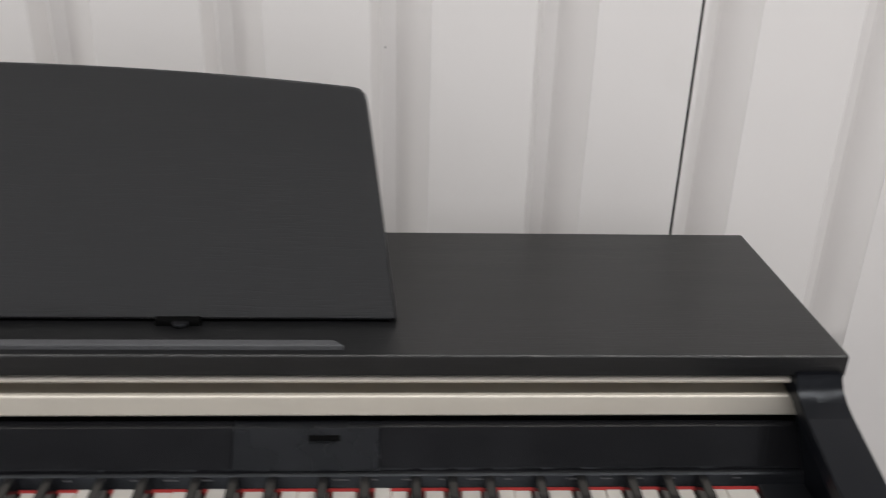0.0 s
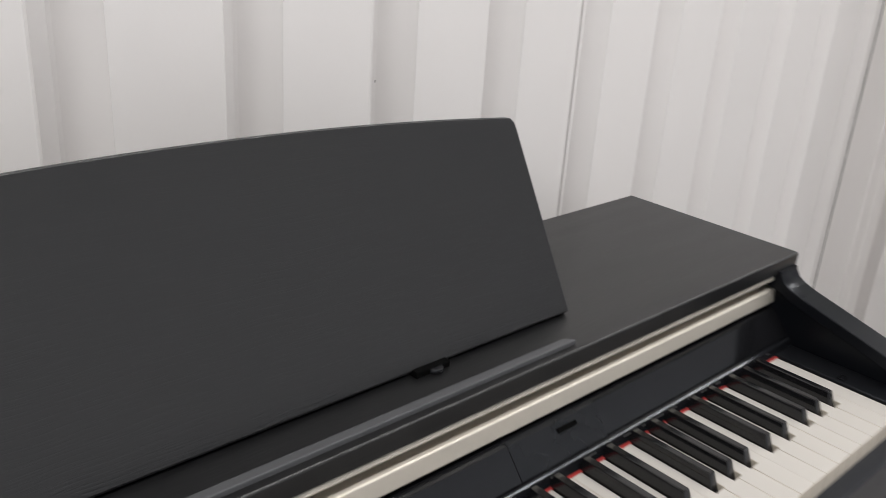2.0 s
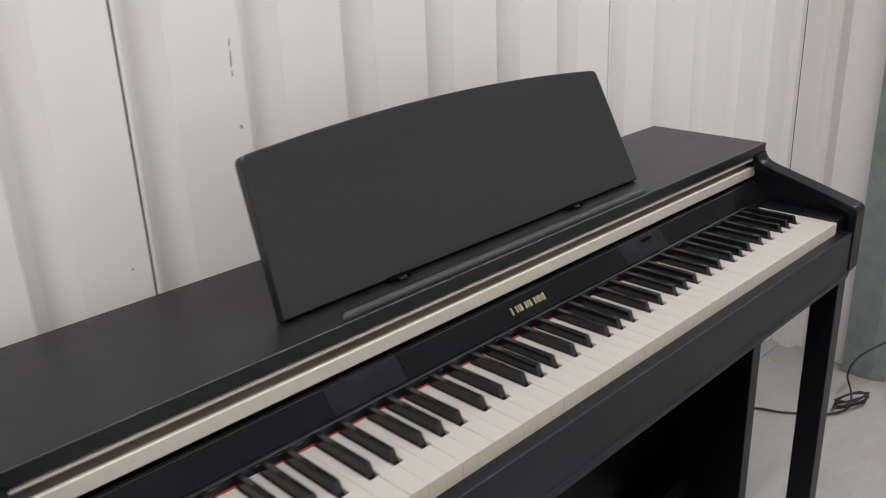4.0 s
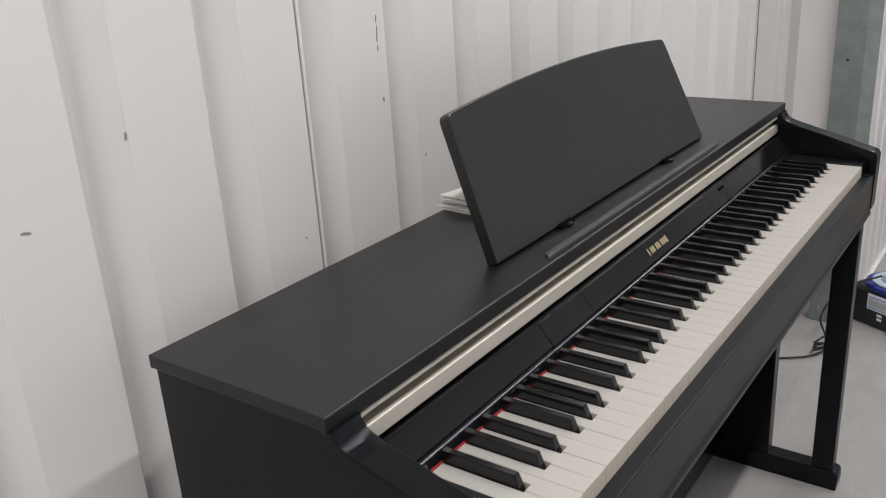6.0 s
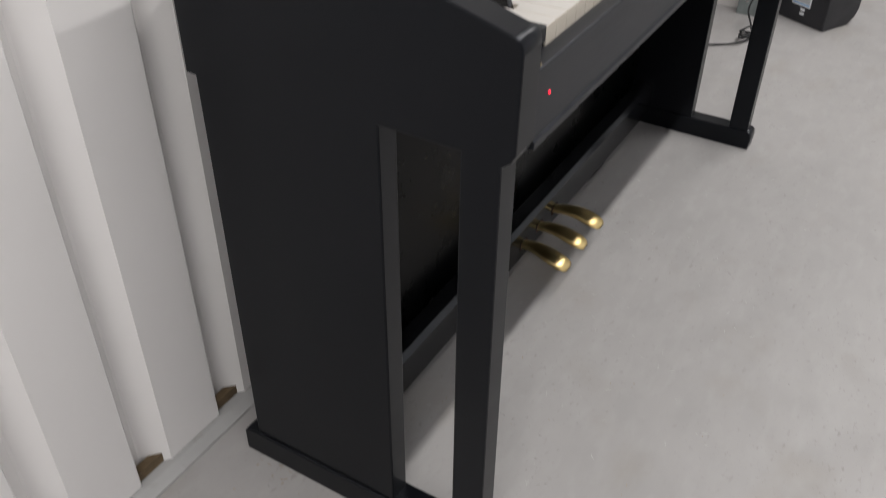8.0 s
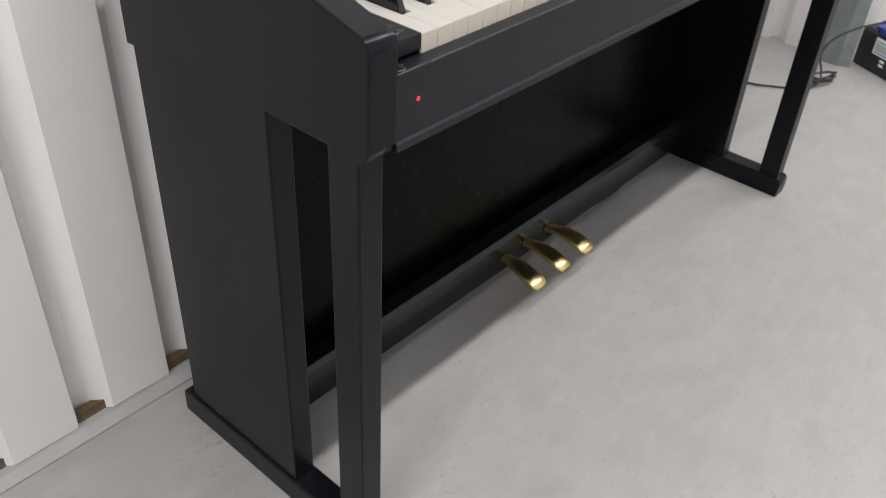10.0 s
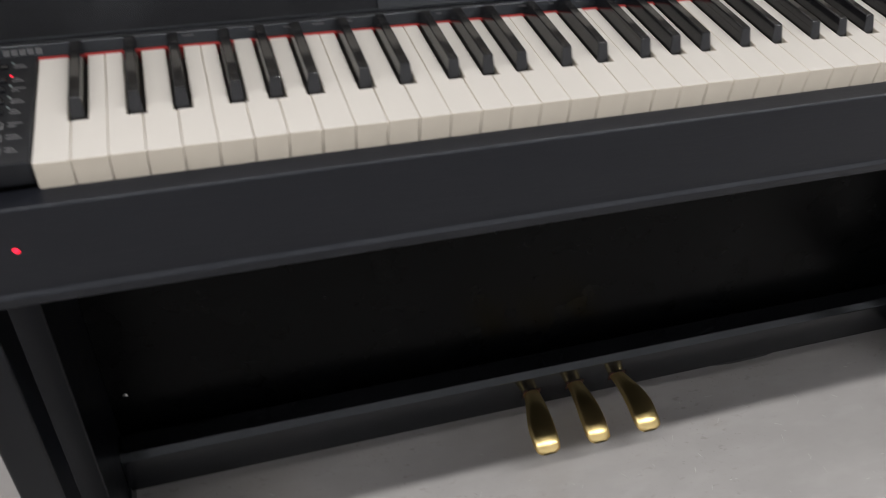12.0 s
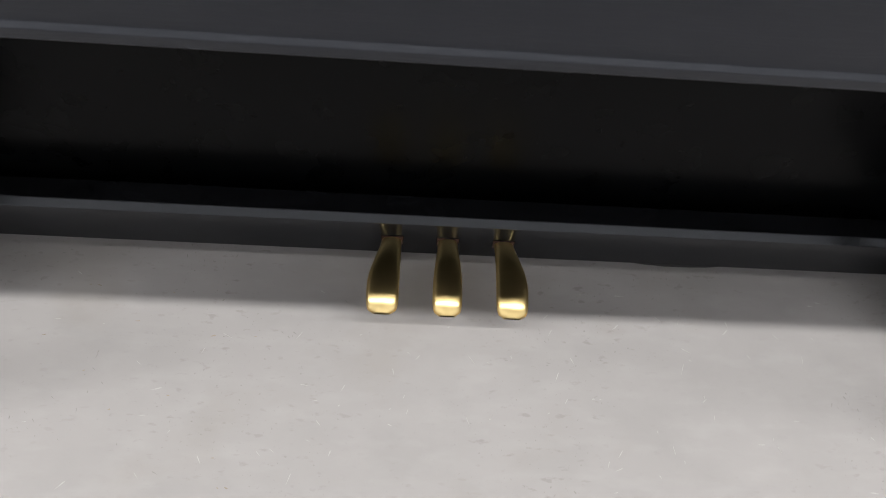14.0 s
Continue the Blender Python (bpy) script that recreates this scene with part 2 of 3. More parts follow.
def prism(outline, a, b, axis="x", bevel=0.0, segments=2):
    """A closed outline, swept from a to b along an axis. Outline pairs: (y, z) for x, (x, z) for y, (x, y) for z."""
    bm = bmesh.new()

    def at(p, q):
        return {"x": (q, p[0], p[1]), "y": (p[0], q, p[1]), "z": (p[0], p[1], q)}[axis]

    lo = [bm.verts.new(at(p, a)) for p in outline]
    hi = [bm.verts.new(at(p, b)) for p in outline]
    n = len(outline)
    bm.faces.new(lo)
    bm.faces.new(hi)
    for i in range(n):
        bm.faces.new((lo[i], lo[(i + 1) % n], hi[(i + 1) % n], hi[i]))
    bmesh.ops.recalc_face_normals(bm, faces=bm.faces)
    return bevelled(bm, bevel, segments)


def arc(cx, cy, r, a0, a1, n=6):
    return [(cx + r * math.cos(radians(a0 + (a1 - a0) * i / n)), cy + r * math.sin(radians(a0 + (a1 - a0) * i / n))) for i in range(n + 1)]


def cylinder(p, r, h, axis="z", n=24, bevel=0.0):
    ring = [(r * math.cos(2 * math.pi * i / n), r * math.sin(2 * math.pi * i / n)) for i in range(n)]
    bm = prism(ring, 0, h, axis, 0)
    if bevel:
        bevelled(bm, bevel, 2, lambda e: len(e.link_faces) == 2 and e.calc_face_angle(0) > 1.0)
    bmesh.ops.translate(bm, verts=bm.verts, vec=p)
    return bm


def tube(points, r, n=8, closed=False, smooth_steps=6):
    """A round cable through points (Catmull-Rom)."""
    pts = [Vector(p) for p in points]
    path = []
    m = len(pts)
    last = m if closed else m - 1
    for i in range(last):
        p0, p1, p2, p3 = (pts[(i + k) % m] if closed else pts[max(0, min(m - 1, i + k))] for k in (-1, 0, 1, 2))
        for s in range(smooth_steps):
            t = s / smooth_steps
            path.append(0.5 * (2 * p1 + (p2 - p0) * t + (2 * p0 - 5 * p1 + 4 * p2 - p3) * t * t + (3 * p1 - p0 - 3 * p2 + p3) * t ** 3))
    if not closed:
        path.append(pts[-1])
    bm = bmesh.new()
    rings = []
    for i, p in enumerate(path):
        a = path[(i - 1) % len(path)] if closed or i else p
        b = path[(i + 1) % len(path)] if closed or i < len(path) - 1 else p
        d = (b - a).normalized()
        u = d.cross(Vector((0.13, 0.21, 0.97))).normalized()
        w = d.cross(u)
        rings.append([bm.verts.new(p + r * (u * math.cos(2 * math.pi * k / n) + w * math.sin(2 * math.pi * k / n))) for k in range(n)])
    for i in range(len(rings) if closed else len(rings) - 1):
        a, b = rings[i], rings[(i + 1) % len(rings)]
        for k in range(n):
            bm.faces.new((a[k], a[(k + 1) % n], b[(k + 1) % n], b[k]))
    if not closed:
        bm.faces.new(rings[0])
        bm.faces.new(rings[-1])
    return bm


def empty(name, at, label, category, group=""):
    ob = new(name)
    ob.location = at
    return tagged(ob, label, category, group)


# ---------------------------------------------------------------- the corridor bay
floor = tagged(part("floor", box(-8.2, 6.2, -2.7, 0.6, -0.15, 0.0, 0), FLOOR), "light grey painted concrete floor with faint scuffs", "floor", kind="structure")
# unseen ceiling, its grey chosen to hold reflections down
tagged(part("ceiling", box(-8.2, 6.2, -2.7, 0.6, 2.86, 3.0, 0), CEILING), "unseen plain ceiling above the corridor, greyed to dim its reflection", "ceiling", kind="structure")
# unseen wall, added with a tint that the piano reflects
tagged(part("wall_south", box(-8.2, 6.2, -2.7, -2.6, 0.0, 2.86, 0), COOL_BOUNCE), "unseen plain wall across the corridor, tinted blue-grey for cool reflections", "wall", kind="structure")
tagged(part("wall_west", box(-8.2, -8.1, -2.6, 0.6, 0.0, 2.86, 0), PLASTER), "plain white wall closing the corridor end", "wall", kind="structure")
tagged(part("wall_east", box(6.1, 6.2, -2.6, 0.6, 0.0, 2.86, 0), PLASTER), "plain white wall at the far corridor end", "wall", kind="structure")

PITCH = 0.1665      # one rib
FLAT0 = 0.7320      # left edge of one of the flats
RIB = ((0.0, 0.0), (0.1045, 0.0), (0.1065, 0.0015), (0.1135, 0.0285), (0.1165, 0.0305), (0.131, 0.0305), (0.1345, 0.0285), (0.1655, 0.0012))


def ribbed_sheet(a, b, y, z0, z1, sign=1.0, pitch=PITCH, first=FLAT0, flip=False):
    """A steel sheet with trapezoid ribs, from a to b along x; its flats lie at y, its troughs behind them."""
    pts = []
    k = math.floor((a - first) / pitch) - 1
    while first + k * pitch < b + pitch:
        for s, d in RIB:
            pts.append((first + k * pitch + s * pitch / PITCH, d))
        k += 1
    line = []
    for (xa, da), (xb, db) in zip(pts, pts[1:]):
        if xb <= a or xa >= b:
            continue
        fa, fb = max(0, (a - xa) / (xb - xa)), min(1, (b - xa) / (xb - xa))
        if not line:
            line.append((xa + fa * (xb - xa), da + fa * (db - da)))
        line.append((xa + fb * (xb - xa), da + fb * (db - da)))
    bm = bmesh.new()
    rows = []
    for off in (0.0, 0.003):
        for z in (z0, z1):
            rows.append([bm.verts.new((x, y + sign * (d + off), z)) for x, d in line])
    f0, f1, b0, b1 = rows
    n = len(line)
    for i in range(n - 1):
        bm.faces.new((f0[i], f0[i + 1], f1[i + 1], f1[i]))
        bm.faces.new((b0[i], b0[i + 1], b1[i + 1], b1[i]))
        bm.faces.new((f0[i], f0[i + 1], b0[i + 1], b0[i]))
        bm.faces.new((f1[i], f1[i + 1], b1[i + 1], b1[i]))
    for i in (0, n - 1):
        bm.faces.new((f0[i], f1[i], b1[i], b0[i]))
    return bm


WALL_Y = 0.088
back = tagged(part("wall_north", box(-8.1, 2.32, WALL_Y + 0.034, 0.25, 0.0, 2.86, 0), BACKING), "white ribbed steel wall behind the piano", "wall", kind="structure")
edges = [-8.1, -6.660, -5.661, -4.662, -3.663, -2.664, -1.665, -0.666, 0.336, 1.336, 2.258]
for a, b in zip(edges, edges[1:]):
    part("wall_panel", ribbed_sheet(a + 0.0017, b - 0.0017, WALL_Y, 0.012, 2.86, first=FLAT0 + (0.011 if b < 0.4 else 0.0)), PAINT, back, smooth=False)
# raised lap edge along each joint, and an added dark strip for the gap's shade
for s in edges[1:-1]:
    part("joint_gap_shade", box(s - 0.0030, s + 0.0030, WALL_Y + 0.0050, WALL_Y + 0.0080, 0.012, 2.86, 0), BACKING, back, smooth=False)
    part("lap_edge", box(s + 0.0017, s + 0.006, WALL_Y - 0.0008, WALL_Y - 0.0002, 0.012, 2.86, 0), PAINT, back, smooth=False)
tagged(part("trim_north", prism([(WALL_Y + 0.03, 0.0), (WALL_Y - 0.026, 0.0), (WALL_Y - 0.026, 0.004), (WALL_Y - 0.006, 0.010), (WALL_Y + 0.03, 0.012)], -8.1, 2.26), TRIM), "grey steel floor trim under the wall", "trim", kind="structure")
part("cavity_strip", box(-8.1, 2.25, WALL_Y + 0.008, WALL_Y + 0.022, 0.012, 0.03, 0), RUST, back)

# short return wall with the galvanised post
ret = tagged(part("wall_return", box(2.30, 2.40, -0.130, 0.25, 0.0, 2.86, 0), BACKING), "short white ribbed return wall beside the post", "wall", kind="structure")
sheet = ribbed_sheet(-0.086, 0.141, 0, 0.0, 2.86, pitch=0.1675, first=-0.135)
for v in sheet.verts:
    x, y, z = v.co
    v.co = (2.256 + y, -x, z)
part("wall_panel", sheet, PAINT, ret, smooth=False)
post = tagged(part("steel_post", prism([(2.212, -0.142), (2.212, -0.222), (2.228, -0.256), (2.232, -0.254), (2.221, -0.224), (2.30, -0.224), (2.30, -0.142)], 0.0, 2.86, "z", 0.0012), GALV), "galvanised steel corner post with mottled zinc", "post", kind="structure")
part("bolt_hole", cylinder((2.2105, -0.180, 0.812), 0.004, 0.002, "x", 12), RUBBER, post)
part("bolt_hole", cylinder((2.2105, -0.170, 0.045), 0.005, 0.002, "x", 12), CHROME, post)
side = tagged(part("wall_side", box(2.30, 4.02, -0.20, -0.14, 0.0, 2.86, 0), BACKING), "white ribbed steel wall along the corridor", "wall", kind="structure")
part("wall_panel", ribbed_sheet(2.226, 4.0, -0.235, 0.012, 2.86, pitch=0.125, first=2.24), PAINT, side, smooth=False)
tagged(part("trim_side", box(2.23, 4.02, -0.247, -0.197, 0.0, 0.0118, 0.002), PAINT), "white floor trim along the corridor wall", "trim", kind="structure")
end = tagged(part("steel_post", box(4.0, 4.09, -0.262, -0.17, 0.0, 2.86, 0.003), GALV), "galvanised steel post at the wall end", "post", kind="structure")
tagged(part("wall_far", box(4.09, 6.1, -0.10, 0.05, 0.0, 2.86, 0), PLASTER), "plain white wall past the post", "wall", kind="structure")

# scratches on the painted wall
for x, z, w, h, tilt in ((0.4870, 1.118, 0.0018, 0.010, 6), (0.4865, 1.098, 0.0022, 0.022, 3), (0.4862, 1.079, 0.0020, 0.008, -4), (0.490, 1.008, 0.0040, 0.006, -30), (0.310, 0.860, 0.003, 0.003, 0),
                         (0.579, 0.907, 0.002, 0.006, 10), (-0.080, 1.000, 0.010, 0.005, 20), (-0.050, 0.982, 0.012, 0.0025, 15), (0.074, 1.048, 0.003, 0.009, 5), (1.019, 1.017, 0.0015, 0.003, 12)):
    k = (x - FLAT0) % PITCH
    y = WALL_Y if k < 0.105 else WALL_Y + 0.012
    bm = prism([(-w / 2, -h / 2), (w * 0.2, -h / 2), (w / 2, h * 0.1), (w * 0.1, h / 2), (-w * 0.4, h * 0.3)], -0.0006, 0.0, "y")
    bmesh.ops.transform(bm, matrix=pose(x, y, z, 0, tilt, 0), verts=bm.verts)
    part("paint_chip", bm, SCUFF, back)

# scuffs on the floor
rng = random.Random(5)
for i in range(70):
    x, y = rng.uniform(-0.3, 1.6), rng.uniform(-1.0, -0.14)
    if 0.0 < x < 1.4 and rng.random() < 0.25:
        continue
    w, h = rng.uniform(0.002, 0.010), rng.uniform(0.0008, 0.002)
    bm = prism([(-w / 2, 0), (0, -h / 2), (w / 2, -h * 0.2), (w * 0.3, h / 2)], 0.0, 0.0004, "z")
    bmesh.ops.transform(bm, matrix=pose(x, y, 0.0, 0, 0, rng.uniform(0, 180)), verts=bm.verts)
    part("floor_scuff", bm, SCUFF, floor)

for i in range(46):
    x, y = rng.gauss(0.0, 0.035), rng.gauss(-0.068, 0.028)
    w, h = rng.uniform(0.002, 0.008), rng.uniform(0.001, 0.0028)
    bm = prism([(-w / 2, 0), (0, -h / 2), (w / 2, -h * 0.2), (w * 0.3, h / 2), (-w * 0.2, h * 0.4)], 0.0, 0.0003, "z")
    bmesh.ops.transform(bm, matrix=pose(x, y, 0.0, 0, 0, rng.uniform(100, 170)), verts=bm.verts)
    part("rust_stain", bm, STAIN, floor)
for cx, cy, n, spread in ((0.35, -0.17, 6, 0.016), (0.499, -0.265, 4, 0.007), (0.807, -0.257, 5, 0.010), (1.229, -0.341, 6, 0.018), (0.178, -0.388, 5, 0.014), (0.259, -0.375, 7, 0.03), (0.205, -0.385, 5, 0.010), (0.26, -0.302, 4, 0.012)):
    for i in range(n):
        w, h = rng.uniform(0.002, 0.007), rng.uniform(0.0006, 0.0015)
        bm = prism([(-w / 2, 0), (0, -h / 2), (w / 2, -h * 0.2), (w * 0.3, h / 2)], 0.0, 0.0004, "z")
        bmesh.ops.transform(bm, matrix=pose(rng.gauss(cx, spread), rng.gauss(cy, spread), 0.0, 0, 0, rng.uniform(60, 150)), verts=bm.verts)
        part("floor_scuff", bm, SCUFF, floor)

# pale scratches and brown specks worn into the paint in front of the pedals
rng = random.Random(21)
for i in range(150):
    x, y = rng.uniform(0.12, 1.32), rng.uniform(-0.62, -0.17)
    brown = x < 0.5 and rng.random() < 0.6
    w, h = (rng.uniform(0.002, 0.007), rng.uniform(0.0008, 0.0018)) if brown else (rng.uniform(0.003, 0.016), rng.uniform(0.0006, 0.0014))
    bm = prism([(-w / 2, 0), (0, -h / 2), (w / 2, -h * 0.2), (w * 0.3, h / 2)], 0.0, 0.0003, "z")
    bmesh.ops.transform(bm, matrix=pose(x, y, 0.0, 0, 0, rng.uniform(-30, 30) if brown else rng.uniform(0, 180)), verts=bm.verts)
    part("floor_scuff", bm, STAIN if brown else SCRATCH, floor)

# ---------------------------------------------------------------- the piano
W = 1.375           # overall width
TOP = 0.856         # top of the lid
KEY0 = 0.0907       # left edge of the lowest key
KEY = 0.0235
KEY_TOP, KEY_FRONT, KEY_BACK = 0.7531, -0.397, -0.262

piano = empty("digital_piano", (W / 2, -0.2, 0), "black wood-grain upright digital piano with three brass pedals", "piano")
piano_inv = Matrix.Translation((-W / 2, 0.2, 0)) @ Matrix.Diagonal((1.0017, 1, 0.9969, 1))


def pp(name, bm, mat, label="", parent=None, smooth=True):
    """A part of the piano, built in room coordinates."""
    if parent is None:
        bmesh.ops.transform(bm, matrix=piano_inv, verts=bm.verts)
    ob = part(name, bm, mat, parent or piano, label, smooth)
    return ob


def pc(name, bm, mat, parent, label="", smooth=True):
    bmesh.ops.transform(bm, matrix=piano_inv, verts=bm.verts)
    return part(name, bm, mat, parent, label, smooth)


# lid with a bevelled front edge
pp("lid", prism([(0.004, TOP), (0.004, 0.842), (-0.224, 0.842), (-0.226, 0.838), (-0.2300, 0.838), (-0.2305, 0.8545), (-0.2290, TOP)], -0.003, W + 0.003, "x", 0.0008), LID, "matt black grained lid")
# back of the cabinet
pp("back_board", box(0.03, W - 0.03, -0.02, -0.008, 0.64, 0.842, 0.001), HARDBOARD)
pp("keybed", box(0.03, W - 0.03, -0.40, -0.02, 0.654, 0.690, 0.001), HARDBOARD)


def side_outline():
    pts = [(0.0, 0.842), (0.0, 0.645), (-0.012, 0.645)]
    pts += [(-0.392, 0.645)]
    pts += [(-0.404, 0.648), (-0.412, 0.655), (-0.4165, 0.664)]
    pts += [(-0.4175, 0.764)]
    pts += arc(-0.4045, 0.767, 0.013, 180, 100, 5)
    pts += [(-0.334, 0.8005)]
    pts += [(-0.262, 0.8205), (-0.248, 0.8255), (-0.240, 0.8305), (-0.235, 0.838), (-0.2345, 0.842)]
    return pts


def leg_outline():
    """The outer board of one side, from the foot bar up: arm, broad rear leg and slender front leg with the opening between them."""
    pts = side_outline()
    i = pts.index((-0.012, 0.645))
    rear = [(0.0, 0.645), (-0.014, 0.645), (-0.014, 0.048), (-0.262, 0.048), (-0.262, 0.652), (-0.357, 0.652), (-0.357, 0.048), (-0.402, 0.048), (-0.402, 0.6455)]
    return pts[:i - 1] + rear + pts[i + 2:]


def rim_outline():
    """The raised rim that runs along the top and front of an arm on its inner face."""
    pts = side_outline()
    top = pts[pts.index((-0.4175, 0.764)):]
    low = [(y + (0.012 if y < -0.40 else 0.004), z - 0.0125) for y, z in top]
    return [(-0.4165, 0.664), *top, (-0.215, 0.842), (-0.215, 0.822), *reversed(low[1:-2]), (-0.4045, 0.7365), (-0.4045, 0.664)]


def edged(bm, x, width):
    """Rounds only those edges that lie in the plane at x."""
    return bevelled(bm, width, 2, lambda e: all(abs(v.co.x - x) < 1e-5 for v in e.verts))


for near, sign in ((0.0, 1), (W, -1)):
    def span(p, q):
        return sorted((near + sign * p, near + sign * q))

    outer, inner = near, near + sign * 0.037
    pp("side_panel", edged(prism(leg_outline(), *span(0, 0.024), "x"), outer, 0.0022), SIDE, "black side board with a slender front leg")
    pp("arm_rim", edged(prism(rim_outline(), *span(0.024, 0.037), "x"), inner, 0.0014), SIDE)
    pp("arm_block", edged(prism([(-0.02, 0.6465), (-0.402, 0.6465), (-0.4135, 0.656), (-0.4135, 0.7350), (-0.02, 0.7350)], *span(0.024, 0.037), "x"), inner, 0.0014), SIDE)
    for y0, y1 in ((-0.262, -0.014), (-0.402, -0.357)):
        pp("leg_lining", edged(prism([(y0, 0.048), (y1, 0.048), (y1, 0.650), (y0, 0.650)], *span(0.024, 0.034), "x"), near + sign * 0.034, 0.0018), SIDE)
    foot = [(0.012, 0.0), (0.012, 0.040), (0.006, 0.048), (-0.406, 0.048), (-0.413, 0.043), (-0.415, 0.030), (-0.413, 0.0)]
    pp("foot", prism(foot, *span(-0.004, 0.038), "x", 0.003), SIDE, "low black foot bar on the floor")

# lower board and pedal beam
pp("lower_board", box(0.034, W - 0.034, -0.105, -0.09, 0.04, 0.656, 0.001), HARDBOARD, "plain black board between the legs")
beam = pp("pedal_beam", prism([(-0.156, 0.038), (-0.156, 0.1045), (-0.1475, 0.1135), (-0.118, 0.1135), (-0.118, 0.038)], 0.034, W - 0.034, "x", 0.0012), BEAM, "low black pedal beam")
pc("support_pad", prism([(0.93, 0.039), (1.07, 0.039), (1.045, 0.033), (1.02, 0.031), (0.985, 0.031), (0.955, 0.034)], -0.155, -0.125, "y", 0.001), RUBBER, beam)
for x, y, z in ((1.335, -0.088, 0.11), (1.325, -0.088, 0.50), (0.055, -0.107, 0.18), (0.055, -0.107, 0.09), (1.32, -0.107, 0.09)):
    pp("screw_head", cylinder((x, -0.1075, z), 0.004, 0.003, "y", 12, 0.0008), CHROME)


def pedal_mesh(cx, lean):
    """A flat brass pedal that widens to a rounded toe; lean: -1 bulges to the left, 1 to the right, 0 to both."""
    bm = bmesh.new()
    rings = []
    n = 30
    for i in range(n + 1):
        t = i / n
        y = -0.146 - 0.112 * t
        u = min(1.0, t / 0.72)
        bulge = 0.0150 * (3 * u * u - 2 * u ** 3)
        left, right = -0.0122, 0.0122
        if lean < 0:
            left -= bulge * 1.15
            right += -0.002 * t
        elif lean > 0:
            right += bulge * 1.15
            left += 0.002 * t
        else:
            left -= bulge * 0.42
            right += bulge * 0.42
        top = 0.0745 + 0.008 * math.sin(math.pi * min(1, t / 0.85)) - 0.003 * t
        thick = 0.012 + 0.003 * t
        close = 1.0
        if t > 0.80:
            k = (t - 0.80) / 0.20
            close = math.sqrt(max(0.0, 1 - k ** 3.4)) * 0.5 + 0.5
            top -= 0.0095 * k ** 2.2
            thick *= 1 - 0.62 * k ** 2.2
        c, hw = (left + right) / 2, (right - left) / 2 * close
        ring = []
        r = min(0.0045, thick * 0.42, hw * 0.6)
        outline = arc(hw - r, -thick + r, r, -90, 0, 4) + arc(hw - r, -r, r, 0, 90, 4)
        outline += [((hw - r) * (1 - 2 * q / 6), 0.0) for q in range(1, 6)]
        outline += arc(-hw + r, -r, r, 90, 180, 4) + arc(-hw + r, -thick + r, r, 180, 270, 4)
        for px, pz in outline:
            crown = -0.0042 * (px / hw) ** 2 if pz > -thick / 2 else 0.0
            ring.append(bm.verts.new((cx + c + px, y, top + pz + crown)))
        rings.append(ring)
    for a, b in zip(rings, rings[1:]):
        for j in range(len(a)):
            bm.faces.new((a[j], a[(j + 1) % len(a)], b[(j + 1) % len(b)], b[j]))
    bm.faces.new(rings[0])
    bm.faces.new(rings[-1])
    return bm


for cx, lean in ((0.6205, -1), (0.6915, 0), (0.7635, 1)):
    ped = pc("pedal", pedal_mesh(cx, lean), BRASS, beam, "polished brass pedal with a rounded toe")
    pc("pedal_slot", box(cx - 0.0145, cx + 0.0145, -0.1564, -0.150, 0.0595, 0.0785, 0.0004), SLOT, beam)
    pc("felt_collar", box(cx - 0.0138, cx + 0.0138, -0.1572, -0.152, 0.0605, 0.0772, 0.0004), COLLAR, beam)

# front rail
rail_out = [(-0.400, 0.7352), (-0.4130, 0.7345), (-0.4145, 0.7330), (-0.4145, 0.6635), (-0.4175, 0.6605), (-0.4170, 0.6525), (-0.40, 0.6515), (-0.385, 0.6515), (-0.385, 0.7352)]
rail = pp("front_rail", prism(rail_out, 0.0375, W - 0.0375, "x", 0.0006), RAIL, "black front rail below the keys")
pc("power_light", cylinder((0.069, -0.4155, 0.7007), 0.0021, 0.0022, "y", 14, 0.0006), RED_LED, rail, "small glowing red power light")
pc("headphone_knob", cylinder((0.049, -0.406, 0.7345), 0.0056, 0.0062, "z", 20, 0.0014), GLOSSY, rail)
pc("knob_ring", cylinder((0.049, -0.406, 0.7348), 0.0072, 0.0014, "z", 20, 0.0005), KNOB, rail, "dull brass ring")

# sliding key cover edge and fascia
pp("gold_lip", prism([(-0.2235, 0.8352), (-0.2262, 0.8340), (-0.2275, 0.8315), (-0.2262, 0.8290), (-0.2235, 0.8278), (-0.205, 0.8278), (-0.205, 0.8352)], 0.0245, W - 0.0245, "x", 0.0006), CHAMPAGNE, "thin champagne metal lip under the lid")
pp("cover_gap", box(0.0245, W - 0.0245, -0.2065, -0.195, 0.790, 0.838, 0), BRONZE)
pp("key_cover_edge", prism([(-0.2248, 0.8168), (-0.2258, 0.8158), (-0.2268, 0.8000), (-0.2256, 0.7985), (-0.206, 0.7985), (-0.206, 0.8168)], 0.0245, W - 0.0245, "x", 0.0007), CHAMPAGNE, "brushed champagne metal edge of the key cover")
# black box paints in the shade below the key cover edge
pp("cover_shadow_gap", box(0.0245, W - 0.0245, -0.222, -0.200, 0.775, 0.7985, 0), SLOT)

P0, P1 = Vector((0, -0.2300, 0.7915)), Vector((0, -0.2500, 0.7670))


def fascia(x0, x1, lift=0.0):
    o = lift
    return prism([(P0.y + 0.004, P0.z + 0.001), (P0.y - o, P0.z - 0.0005), (P1.y - o, P1.z + 0.0005), (P1.y - 0.0005 - o, P1.z - 0.001), (P1.y + 0.02, P1.z - 0.002), (P0.y + 0.02, P0.z)], x0, x1, "x", 0.0)


